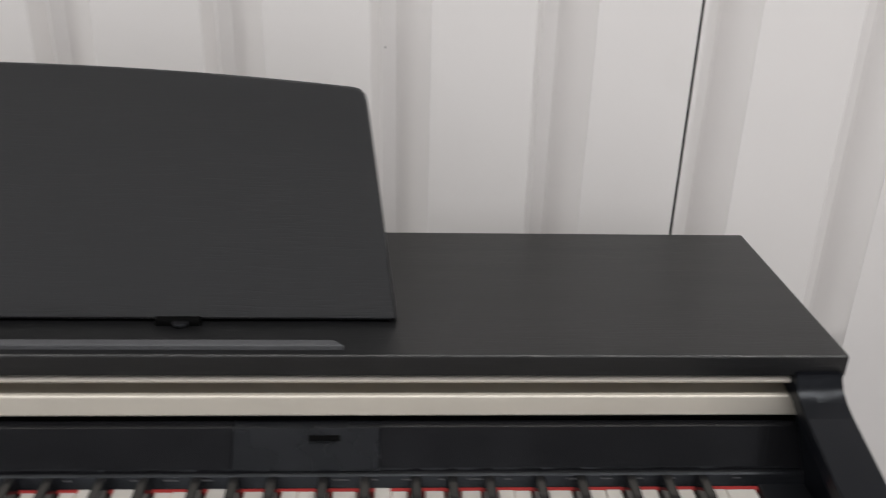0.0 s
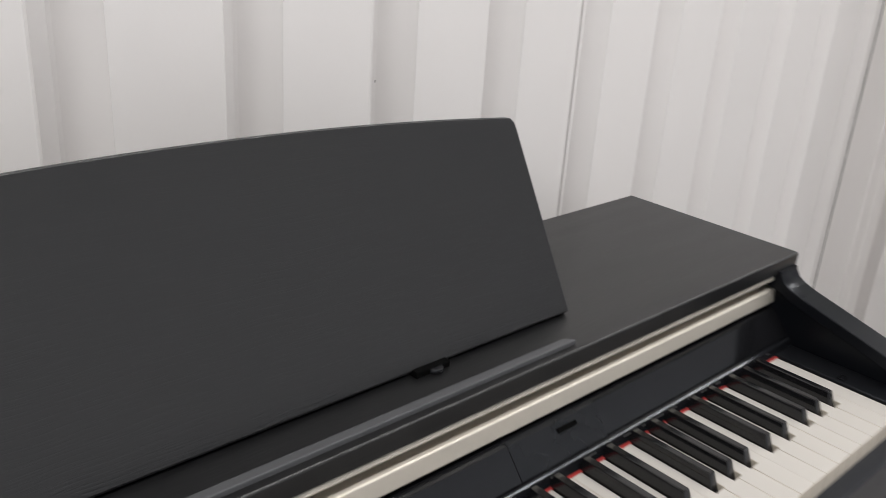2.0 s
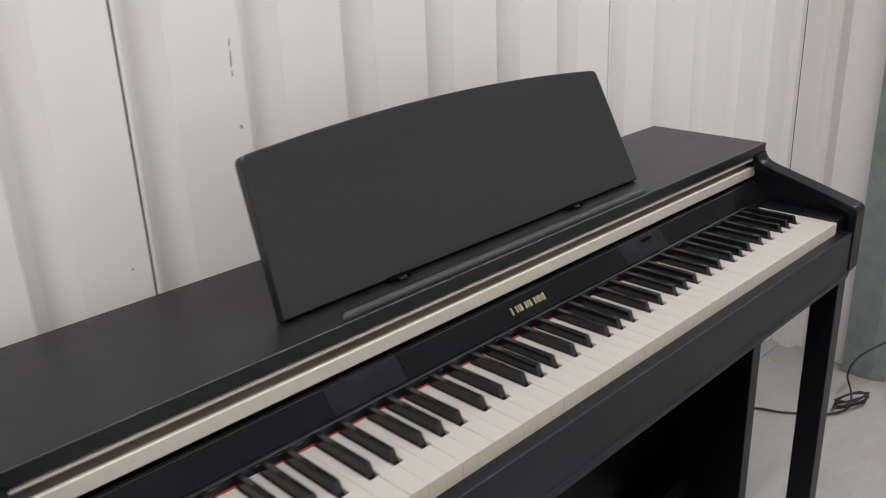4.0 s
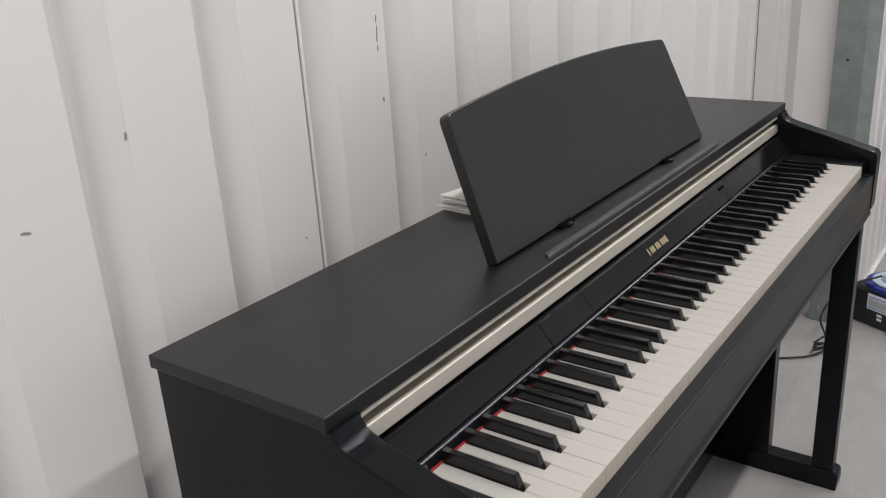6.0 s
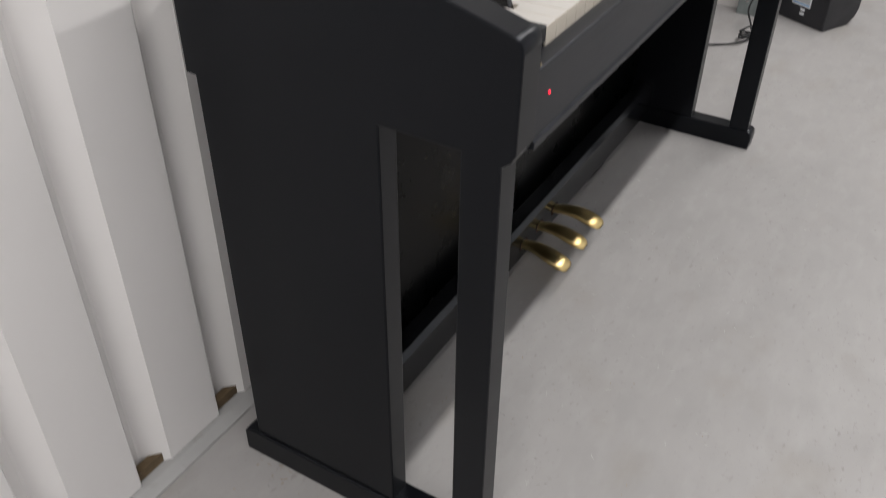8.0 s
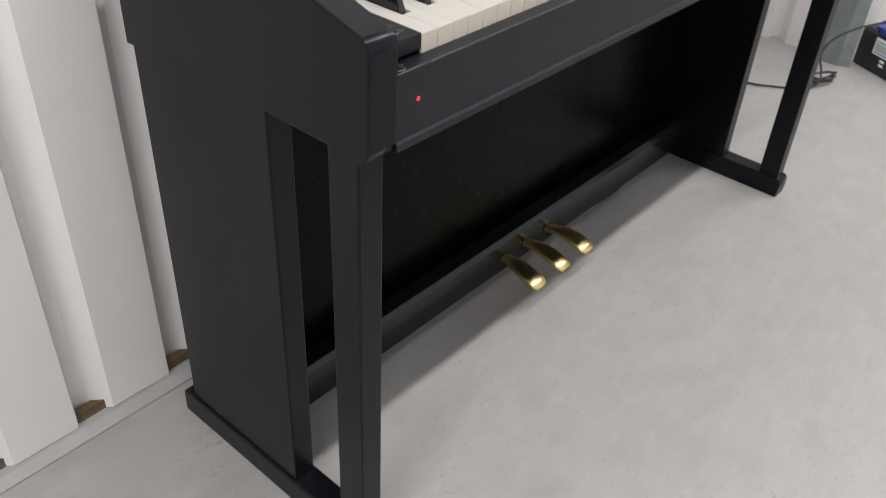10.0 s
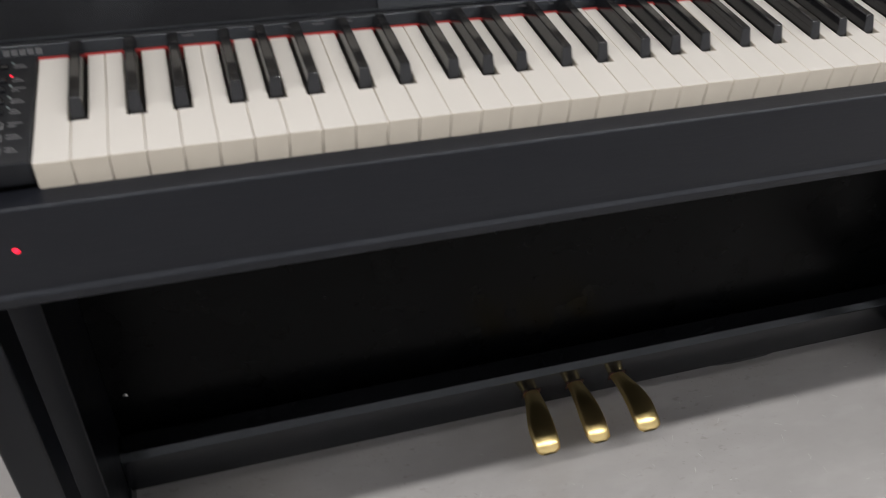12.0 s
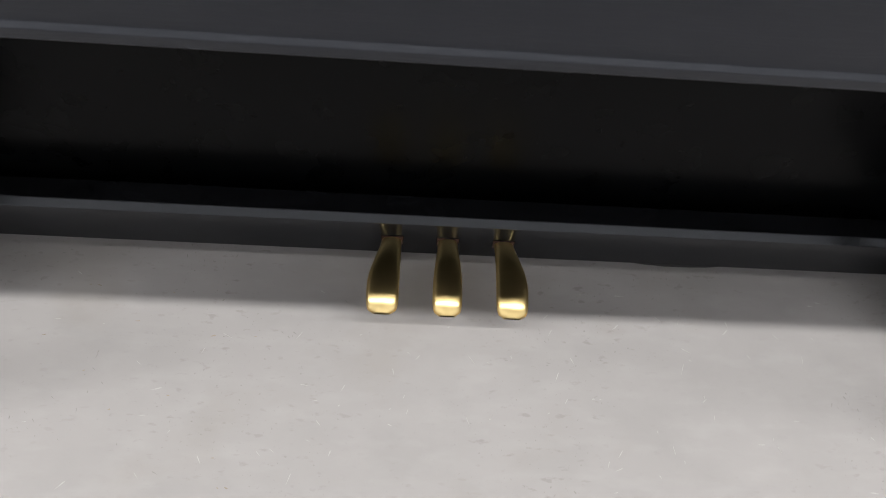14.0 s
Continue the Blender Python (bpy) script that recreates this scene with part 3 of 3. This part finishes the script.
for x0, x1, lift, mat in ((0.0245, 0.3530, 0.0, GLOSSY), (0.3535, 0.4588, 0.0010, PANEL), (0.4600, 0.9065, 0.0010, GLOSSY), (0.9073, 1.0192, 0.0010, PANEL), (1.0198, W - 0.0245, 0.0, GLOSSY)):
    pp("fascia_panel", fascia(x0, x1, lift), mat)
pp("fascia_foot", prism([(-0.2495, 0.7655), (-0.2535, 0.7652), (-0.2555, 0.7640), (-0.2590, 0.7560), (-0.2590, 0.7520), (-0.235, 0.7520), (-0.235, 0.7655)], 0.0245, W - 0.0245, "x", 0.0004), FASCIA_FOOT)
pp("felt_strip", box(KEY0 - 0.0005, KEY0 + 52 * KEY, -0.2625, -0.2585, 0.745, 0.7556, 0.0004), FELT, "thin red felt strip behind the keys")

slope = math.degrees(math.atan2(P0.z - P1.z, P0.y - P1.y))     # fascia tilt


def on_fascia(x, f, w, h, thick=0.0008, lift=0.0018):
    """A thin plate on the sloping fascia; f runs from its top (0) to its foot (1)."""
    c = P0.lerp(P1, f)
    bm = box(-w / 2, w / 2, -thick, thick, -h / 2, h / 2, 0.0002, 1)
    n = Vector((0, -(P0.z - P1.z), P0.y - P1.y)).normalized()
    n = Vector((0, n.y, abs(n.z)))
    bmesh.ops.transform(bm, matrix=pose(x, c.y + n.y * lift, c.z + n.z * lift, slope - 90, 0, 0), verts=bm.verts)
    return bm


# maker's mark as a row of plain gold bars
badge = pp("badge", on_fascia(0.6525, 0.52, 0.0009, 0.0108), GOLD, "row of plain slim gold bars")
for i in range(8):
    tall = 0.0108 if i in (0, 7) else 0.0092
    for dx, w in ((0.0, 0.0012), (0.0048, 0.0006)):
        if (i or dx) and (not dx or i in (1, 3, 5, 6)):
            pc("badge_mark", on_fascia(0.6525 + i * 0.0093 + dx, 0.52, w, tall), GOLD, badge)
pp("card_slot", on_fascia(0.9770, 0.27, 0.024, 0.0042, 0.0008, 0.0014), SLOT, "narrow black memory slot")
pp("slot_rim", on_fascia(0.9770, 0.37, 0.025, 0.0007, 0.0006, 0.0015), SATIN)


def on_foot(x, w, h, z=0.7612):
    y = -0.2555 - (0.7640 - z) * 0.4375
    bm = box(-w / 2, w / 2, -0.0003, 0.0003, -h / 2, h / 2, 0)
    bmesh.ops.transform(bm, matrix=pose(x, y - 0.0002, z, -23.6, 0, 0), verts=bm.verts)
    return bm


for i in range(5):
    pp("maker_mark", on_foot(0.0690 + i * 0.0056, 0.0044, 0.0046, 0.7602), DIMPRINT)
rng = random.Random(11)
for i in range(44):
    x = 0.20 + i * 0.0255
    if rng.random() < 0.8:
        pp("print_mark", on_foot(x, rng.uniform(0.004, 0.012), 0.0011, 0.7618), FAINT)

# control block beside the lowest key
# black strip stands for the shade under the control block
pp("block_gap_shade", box(0.0245, KEY0 - 0.0008, -0.3950, -0.260, 0.7353, 0.7418, 0), SLOT)
block = pp("control_block", box(0.0245, KEY0 - 0.0008, -0.3975, -0.255, 0.7402, 0.7572, 0.0012), SATIN, "black control block with small buttons")
for i, y in enumerate((-0.273, -0.292, -0.3055, -0.321, -0.3345, -0.351, -0.366, -0.381)):
    if i > 4:
        pc("button_rim", box(0.0566, 0.0714, y - 0.0039, y + 0.0039, 0.7566, 0.7577, 0.0003), GREYPRINT, block)
    pc("button", box(0.0575, 0.0705, y - 0.0030, y + 0.0030, 0.7565, 0.7590, 0.0007), PANEL if i > 4 else GLOSSY, block)
    lit = i in (1, 5)
    pc("button_light", cylinder((0.0735 if i < 5 else 0.0545, y + 0.0055, 0.7572), 0.0009, 0.0006, "z", 10), RED_LED if lit else DIM_LED, block, "tiny glowing red light" if lit else "")
    for k in range(2):
        pc("print_mark", box(0.0745, 0.0745 + 0.009 - 0.002 * ((i + k) % 3), y - 0.002 + 0.0035 * k, y - 0.0012 + 0.0035 * k, 0.7571, 0.7574, 0), GREYPRINT, block)
pc("button_light", cylinder((0.0530, -0.3035, 0.7572), 0.0009, 0.0006, "z", 10), AMBER_LED, block, "tiny glowing amber light")
cheek = pp("key_cheek", box(KEY0 + 52 * KEY + 0.0008, W - 0.0245, -0.3955, -0.255, 0.7355, 0.7572, 0.0012), SATIN)
pc("button", box(1.318, 1.328, -0.333, -0.326, 0.7565, 0.7590, 0.0008), GLOSSY, cheek)
pc("power_switch", box(1.316, 1.332, -0.409, -0.399, 0.7340, 0.7385, 0.001), GLOSSY, cheek)

# music desk
SB, ST = Vector((0, -0.1812, 0.8593)), Vector((0, -0.1135, 1.0280))
up = (ST - SB).normalized()
out = Vector((0, -up.z, up.y))


def desk_outline():
    arch = []
    for i in range(25):
        u = 1 - 2 * i / 24
        arch.append((0.6828 + u * 0.3138, 0.1999 - 0.0152 * u * u))
    return [(0.3478, 0.0), (1.0318, 0.0), (1.0078, 0.172), (1.0063, 0.179), (1.0023, 0.1832)] + arch + [(0.3630, 0.1832), (0.3593, 0.179), (0.3583, 0.172)]


bm = prism(desk_outline(), 0.0, 0.015, "z", 0.0016)
desk_m = Matrix(((1, 0, 0, 0), (0, up.y, -out.y, SB.y), (0, up.z, -out.z, SB.z), (0, 0, 0, 1)))
bmesh.ops.transform(bm, matrix=desk_m, verts=bm.verts)
desk = pp("music_desk", bm, STAND, "wide black wood-grain music desk with a curved top")
for cx in (0.5164, 0.8630):
    pc("desk_hinge", box(cx - 0.020, cx + 0.015, -0.1865, -0.168, TOP - 0.001, TOP + 0.0055, 0.001), SLOT, desk)
    pc("hinge_pad", cylinder((cx, -0.1850, TOP), 0.0075, 0.0045, "z", 20, 0.002), GLOSSY, desk)
# black strip on the lid, painting the shade beneath the desk's lower edge
pc("desk_gap_shade", box(0.352, 1.025, -0.178, -0.166, TOP, TOP + 0.0028, 0.0005), SLOT, desk)
bm = box(0.3955, 0.9920, -0.2225, -0.2138, TOP - 0.001, TOP + 0.0042, 0.001)
for v in bm.verts:
    if v.co.y > -0.2182:
        v.co.x += 0.007 if v.co.x < 0.6 else -0.007
pp("page_ledge", bm, GREYSTRIP, "grey page ledge with slanted ends")

# keys
LETTERS = "ABCDEFG"
BLACK_AFTER = {"A": 0.0045, "C": -0.0040, "D": 0.0040, "F": -0.0045, "G": 0.0}
BW = 0.0065         # half a black key with its gap


def white_mesh(cut_left, cut_right):
    w = KEY - 0.0003
    yb = KEY_BACK + 0.004
    yn = -0.3505
    pts = [(0, KEY_FRONT), (w, KEY_FRONT), (w, yn)]
    if cut_right:
        pts += [(w - cut_right, yn), (w - cut_right, yb)]
    else:
        pts += [(w, yb)]
    if cut_left:
        pts += [(cut_left, yb), (cut_left, yn), (0, yn)]
    else:
        pts += [(0, yb)]
    bm = prism(pts, KEY_TOP - 0.0215, KEY_TOP, "z")
    bevelled(bm, 0.0008, 2, lambda e: all(v.co.z > KEY_TOP - 0.001 for v in e.verts) or all(v.co.y < KEY_FRONT + 0.001 for v in e.verts))
    me = mesh_of("white_key", bm, IVORY, True)
    me.materials.append(CREAM)
    # fronts and sides take the warmer cream, tops the whiter tone
    for p in me.polygons:
        p.material_index = 0 if p.normal.z > 0.5 else 1
    return me


def black_mesh():
    bm = bmesh.new()
    y0, y1 = -0.349, -0.2592
    zb, zt = KEY_TOP - 0.012, KEY_TOP + 0.0118
    lo = [(-0.0060, y0), (0.0060, y0), (0.0060, y1), (-0.0060, y1)]
    hi = [(-0.0038, y0 + 0.0085), (0.0038, y0 + 0.0085), (0.0039, y1), (-0.0039, y1)]
    a = [bm.verts.new((x, y, zb)) for x, y in lo]
    b = [bm.verts.new((x, y, zt)) for x, y in hi]
    bm.faces.new(a)
    bm.faces.new(b)
    for i in range(4):
        bm.faces.new((a[i], a[(i + 1) % 4], b[(i + 1) % 4], b[i]))
    bmesh.ops.recalc_face_normals(bm, faces=bm.faces)
    bevelled(bm, 0.0010, 3, lambda e: any(v.co.z > zt - 0.001 for v in e.verts))
    return mesh_of("black_key", bm, EBONY, True)


whites, blackmesh = {}, black_mesh()
rng = random.Random(3)
for i in range(52):
    letter = LETTERS[i % 7]
    prev = LETTERS[(i - 1) % 7]
    right = BW - BLACK_AFTER[letter] if letter in BLACK_AFTER and i < 51 else 0
    left = BW + BLACK_AFTER[prev] if prev in BLACK_AFTER and i > 0 else 0
    kind = (round(left, 4), round(right, 4))
    if kind not in whites:
        whites[kind] = white_mesh(max(0, left), max(0, right))
    ob = new("white_key", whites[kind])
    ob.parent = piano
    ob.location = (KEY0 + i * KEY - W / 2, 0.2, rng.uniform(-0.0002, 0.0002))
    if right:
        ob = new("black_key", blackmesh)
        ob.parent = piano
        ob.location = (KEY0 + (i + 1) * KEY + BLACK_AFTER[letter] - 0.0004 - W / 2, 0.2, rng.uniform(-0.0002, 0.0002))

# ---------------------------------------------------------------- papers on the lid
rng = random.Random(8)
for i in range(6):
    n = 12
    bm = bmesh.new()
    rows = []
    x0, x1 = -0.058 + rng.uniform(-0.006, 0.004), 0.17
    for side_z in (0.0, 0.0021):
        for y in (-0.075, 0.036):
            rows.append([bm.verts.new((x0 + (x1 - x0) * k / n, y + rng.uniform(-0.0005, 0.0005), side_z + 0.006 * (i / 5) * (1 - k / n) ** 3)) for k in range(n + 1)])
    a, b, c, d = rows
    for k in range(n):
        for p, q in ((a, b), (c, d), (a, c), (b, d)):
            bm.faces.new((p[k], p[k + 1], q[k + 1], q[k]))
    bm.faces.new((a[0], b[0], d[0], c[0]))
    bm.faces.new((a[n], b[n], d[n], c[n]))
    booklet = part("booklet", bm, PAPER)
    booklet.matrix_world = pose(0.56 + rng.uniform(-0.006, 0.004), -0.03 + rng.uniform(-0.004, 0.004), TOP * 0.9969 + 0.0003 + i * 0.00222, 0, 0, rng.uniform(-7, 5))
    tagged(booklet, "white paper booklet in a loose stack on the piano lid", "booklet", "booklets on the lid")

scrap = part("paper_scrap", prism([(-0.017, -0.004), (-0.004, -0.009), (0.016, -0.005), (0.019, 0.002), (0.003, 0.004), (-0.006, 0.010), (-0.013, 0.005)], 0.0, 0.0012, "z"), SCRAPTAN)
for v in scrap.data.vertices:
    v.co.z += 0.004 * max(0.0, v.co.x / 0.019) ** 2
scrap.location = (2.165, 0.03, 0.0)
tagged(scrap, "small torn scrap of tan paper on the floor", "paper scrap")

# ---------------------------------------------------------------- cable reel
A, B = Vector((2.190, -0.417, 0)), Vector((2.278, -0.245, 0))
along = (B - A).normalized()
across = Vector((along.y, -along.x, 0))
RW, RD = (B - A).length, 0.165
reel = empty("cable_reel", A + along * RW / 2 + across * RD / 2, "blue and black cable reel box with a plug on top", "cable reel")
reel.scale = (1, 1, 0.91)
reel.rotation_euler = (0, 0, math.atan2(across.y, across.x))
shell = [(-RD / 2, 0.006), (-RD / 2 + 0.006, 0.0), (RD / 2 - 0.045, 0.0), (RD / 2 - 0.012, 0.022), (RD / 2, 0.05), (RD / 2, 0.118), (RD / 2 - 0.012, 0.132), (-RD / 2 + 0.012, 0.132), (-RD / 2, 0.120)]
part("shell", prism(shell, -RW / 2, RW / 2, "y", 0.004), REELBLACK, reel)
part("hand_recess", cylinder((RD / 2 - 0.018, 0.01, 0.080), 0.042, 0.0195, "x", 24, 0.002), SLOT, reel)
part("drum", cylinder((0.005, 0.0, 0.128), 0.092, 0.018, "z", 40, 0.004), BLUE, reel, "glossy blue drum")
part("drum_ring", prism(arc(0.005, 0.0, 0.074, 0, 360, 40)[:-1], 0.146, 0.152, "z", 0.0015), RINGPRINT, reel, "pale printed ring on the drum")
part("drum_hub", cylinder((0.005, 0.0, 0.151), 0.050, 0.004, "z", 32, 0.001), HUBBLUE, reel)
part("drum_hub_band", box(-0.015, 0.042, -0.036, 0.0, 0.1545, 0.1562, 0.0005), WHITE, reel)
plug = part("plug", box(-0.022, 0.016, -0.018, 0.020, 0.1552, 0.178, 0.006), RUBBER, reel, "black moulded mains plug")
part("winding_knob", cylinder((-0.055, -0.062, 0.146), 0.010, 0.018, "z", 16, 0.003), RUBBER, reel)
part("drum_grip", box(-0.085, -0.068, 0.02, 0.05, 0.140, 0.151, 0.003), BLUE, reel)
label = part("label", box(-RD / 2 - 0.0012, -RD / 2, -0.035, 0.035, 0.062, 0.118, 0.0003), WHITE, reel, "white label with blue print")
part("label_band", box(-RD / 2 - 0.0018, -RD / 2, -0.030, 0.030, 0.074, 0.100, 0.0002), PALEPRINT, reel)
for z in (0.106, 0.069):
    part("print_bar", box(-RD / 2 - 0.0018, -RD / 2, -0.031, 0.031, z - 0.0022, z + 0.0022, 0.0002), LABELBLUE, reel)
for z in (0.050, 0.036):
    part("small_label", box(-RD / 2 - 0.0012, -RD / 2, -0.018, -0.002, z - 0.0045, z + 0.0045, 0.0002), WHITE, reel)
for y in (-0.080, 0.080):
    for z in (0.025, 0.105):
        part("shell_screw", cylinder((-RD / 2 - 0.001, y, z), 0.005, 0.003, "x", 12), RUBBER, reel)

cord = tagged(part("power_cord", tube([(1.40, 0.02, 0.006), (1.60, 0.03, 0.005), (1.83, -0.03, 0.005), (1.888, -0.12, 0.005), (1.947, -0.205, 0.006), (2.01, -0.24, 0.012), (2.06, -0.225, 0.03), (2.075, -0.205, 0.07), (2.10, -0.215, 0.112), (2.16, -0.24, 0.132), (2.24, -0.27, 0.138), (2.26, -0.33, 0.165)], 0.0029), RUBBER), "black power cord trailing over the floor from the reel", "cable")
loops = []
for i in range(26):
    a = i * 0.75
    loops.append((2.035 + 0.050 * math.cos(a) + 0.012 * math.sin(2.3 * a), -0.236 + 0.016 * math.sin(a) - 0.4 * 0.05 * math.cos(a), 0.012 + 0.010 * (1 + math.sin(a * 0.63))))
tagged(part("tied_cord", tube(loops, 0.0029, smooth_steps=4), RUBBER), "tied bundle of spare black cord on the floor", "cable")
tagged(part("extension_cord", tube([(2.345, -0.43, 0.06), (2.40, -0.44, 0.02), (2.52, -0.42, 0.005), (2.69, -0.44, 0.005), (2.80, -0.55, 0.005), (2.95, -0.80, 0.005), (3.2, -1.1, 0.005)], 0.004), RUBBER), "black extension cord lying on the floor", "cable")

# ---------------------------------------------------------------- things further down the corridor
dolly = empty("wooden_dolly", (3.20, -0.62, 0), "low plywood dolly on black castors", "dolly")
part("deck", box(-0.22, 0.30, -0.30, 0.18, 0.085, 0.105, 0.006), TAN, dolly)
for x in (-0.15, 0.23):
    for y in (-0.23, 0.11):
        part("castor", cylinder((x, y - 0.012, 0.043), 0.043, 0.024, "y", 20, 0.004), RUBBER, dolly)
wrapped = empty("wrapped_crate", (4.75, -0.55, 0), "tall crate wrapped in dark navy blanket", "crate")
bm = box(-0.40, 0.45, -0.55, 0.25, 0.10, 1.35, 0.06, 4)
for v in bm.verts:
    v.co.x += 0.015 * noise.noise(v.co * 4)
    v.co.y += 0.015 * noise.noise(v.co * 4 + Vector((7, 0, 0)))
part("blanket", bm, NAVY, wrapped)
part("skid", box(-0.36, 0.40, -0.50, 0.20, 0.0, 0.11, 0.01), RUBBER, wrapped)
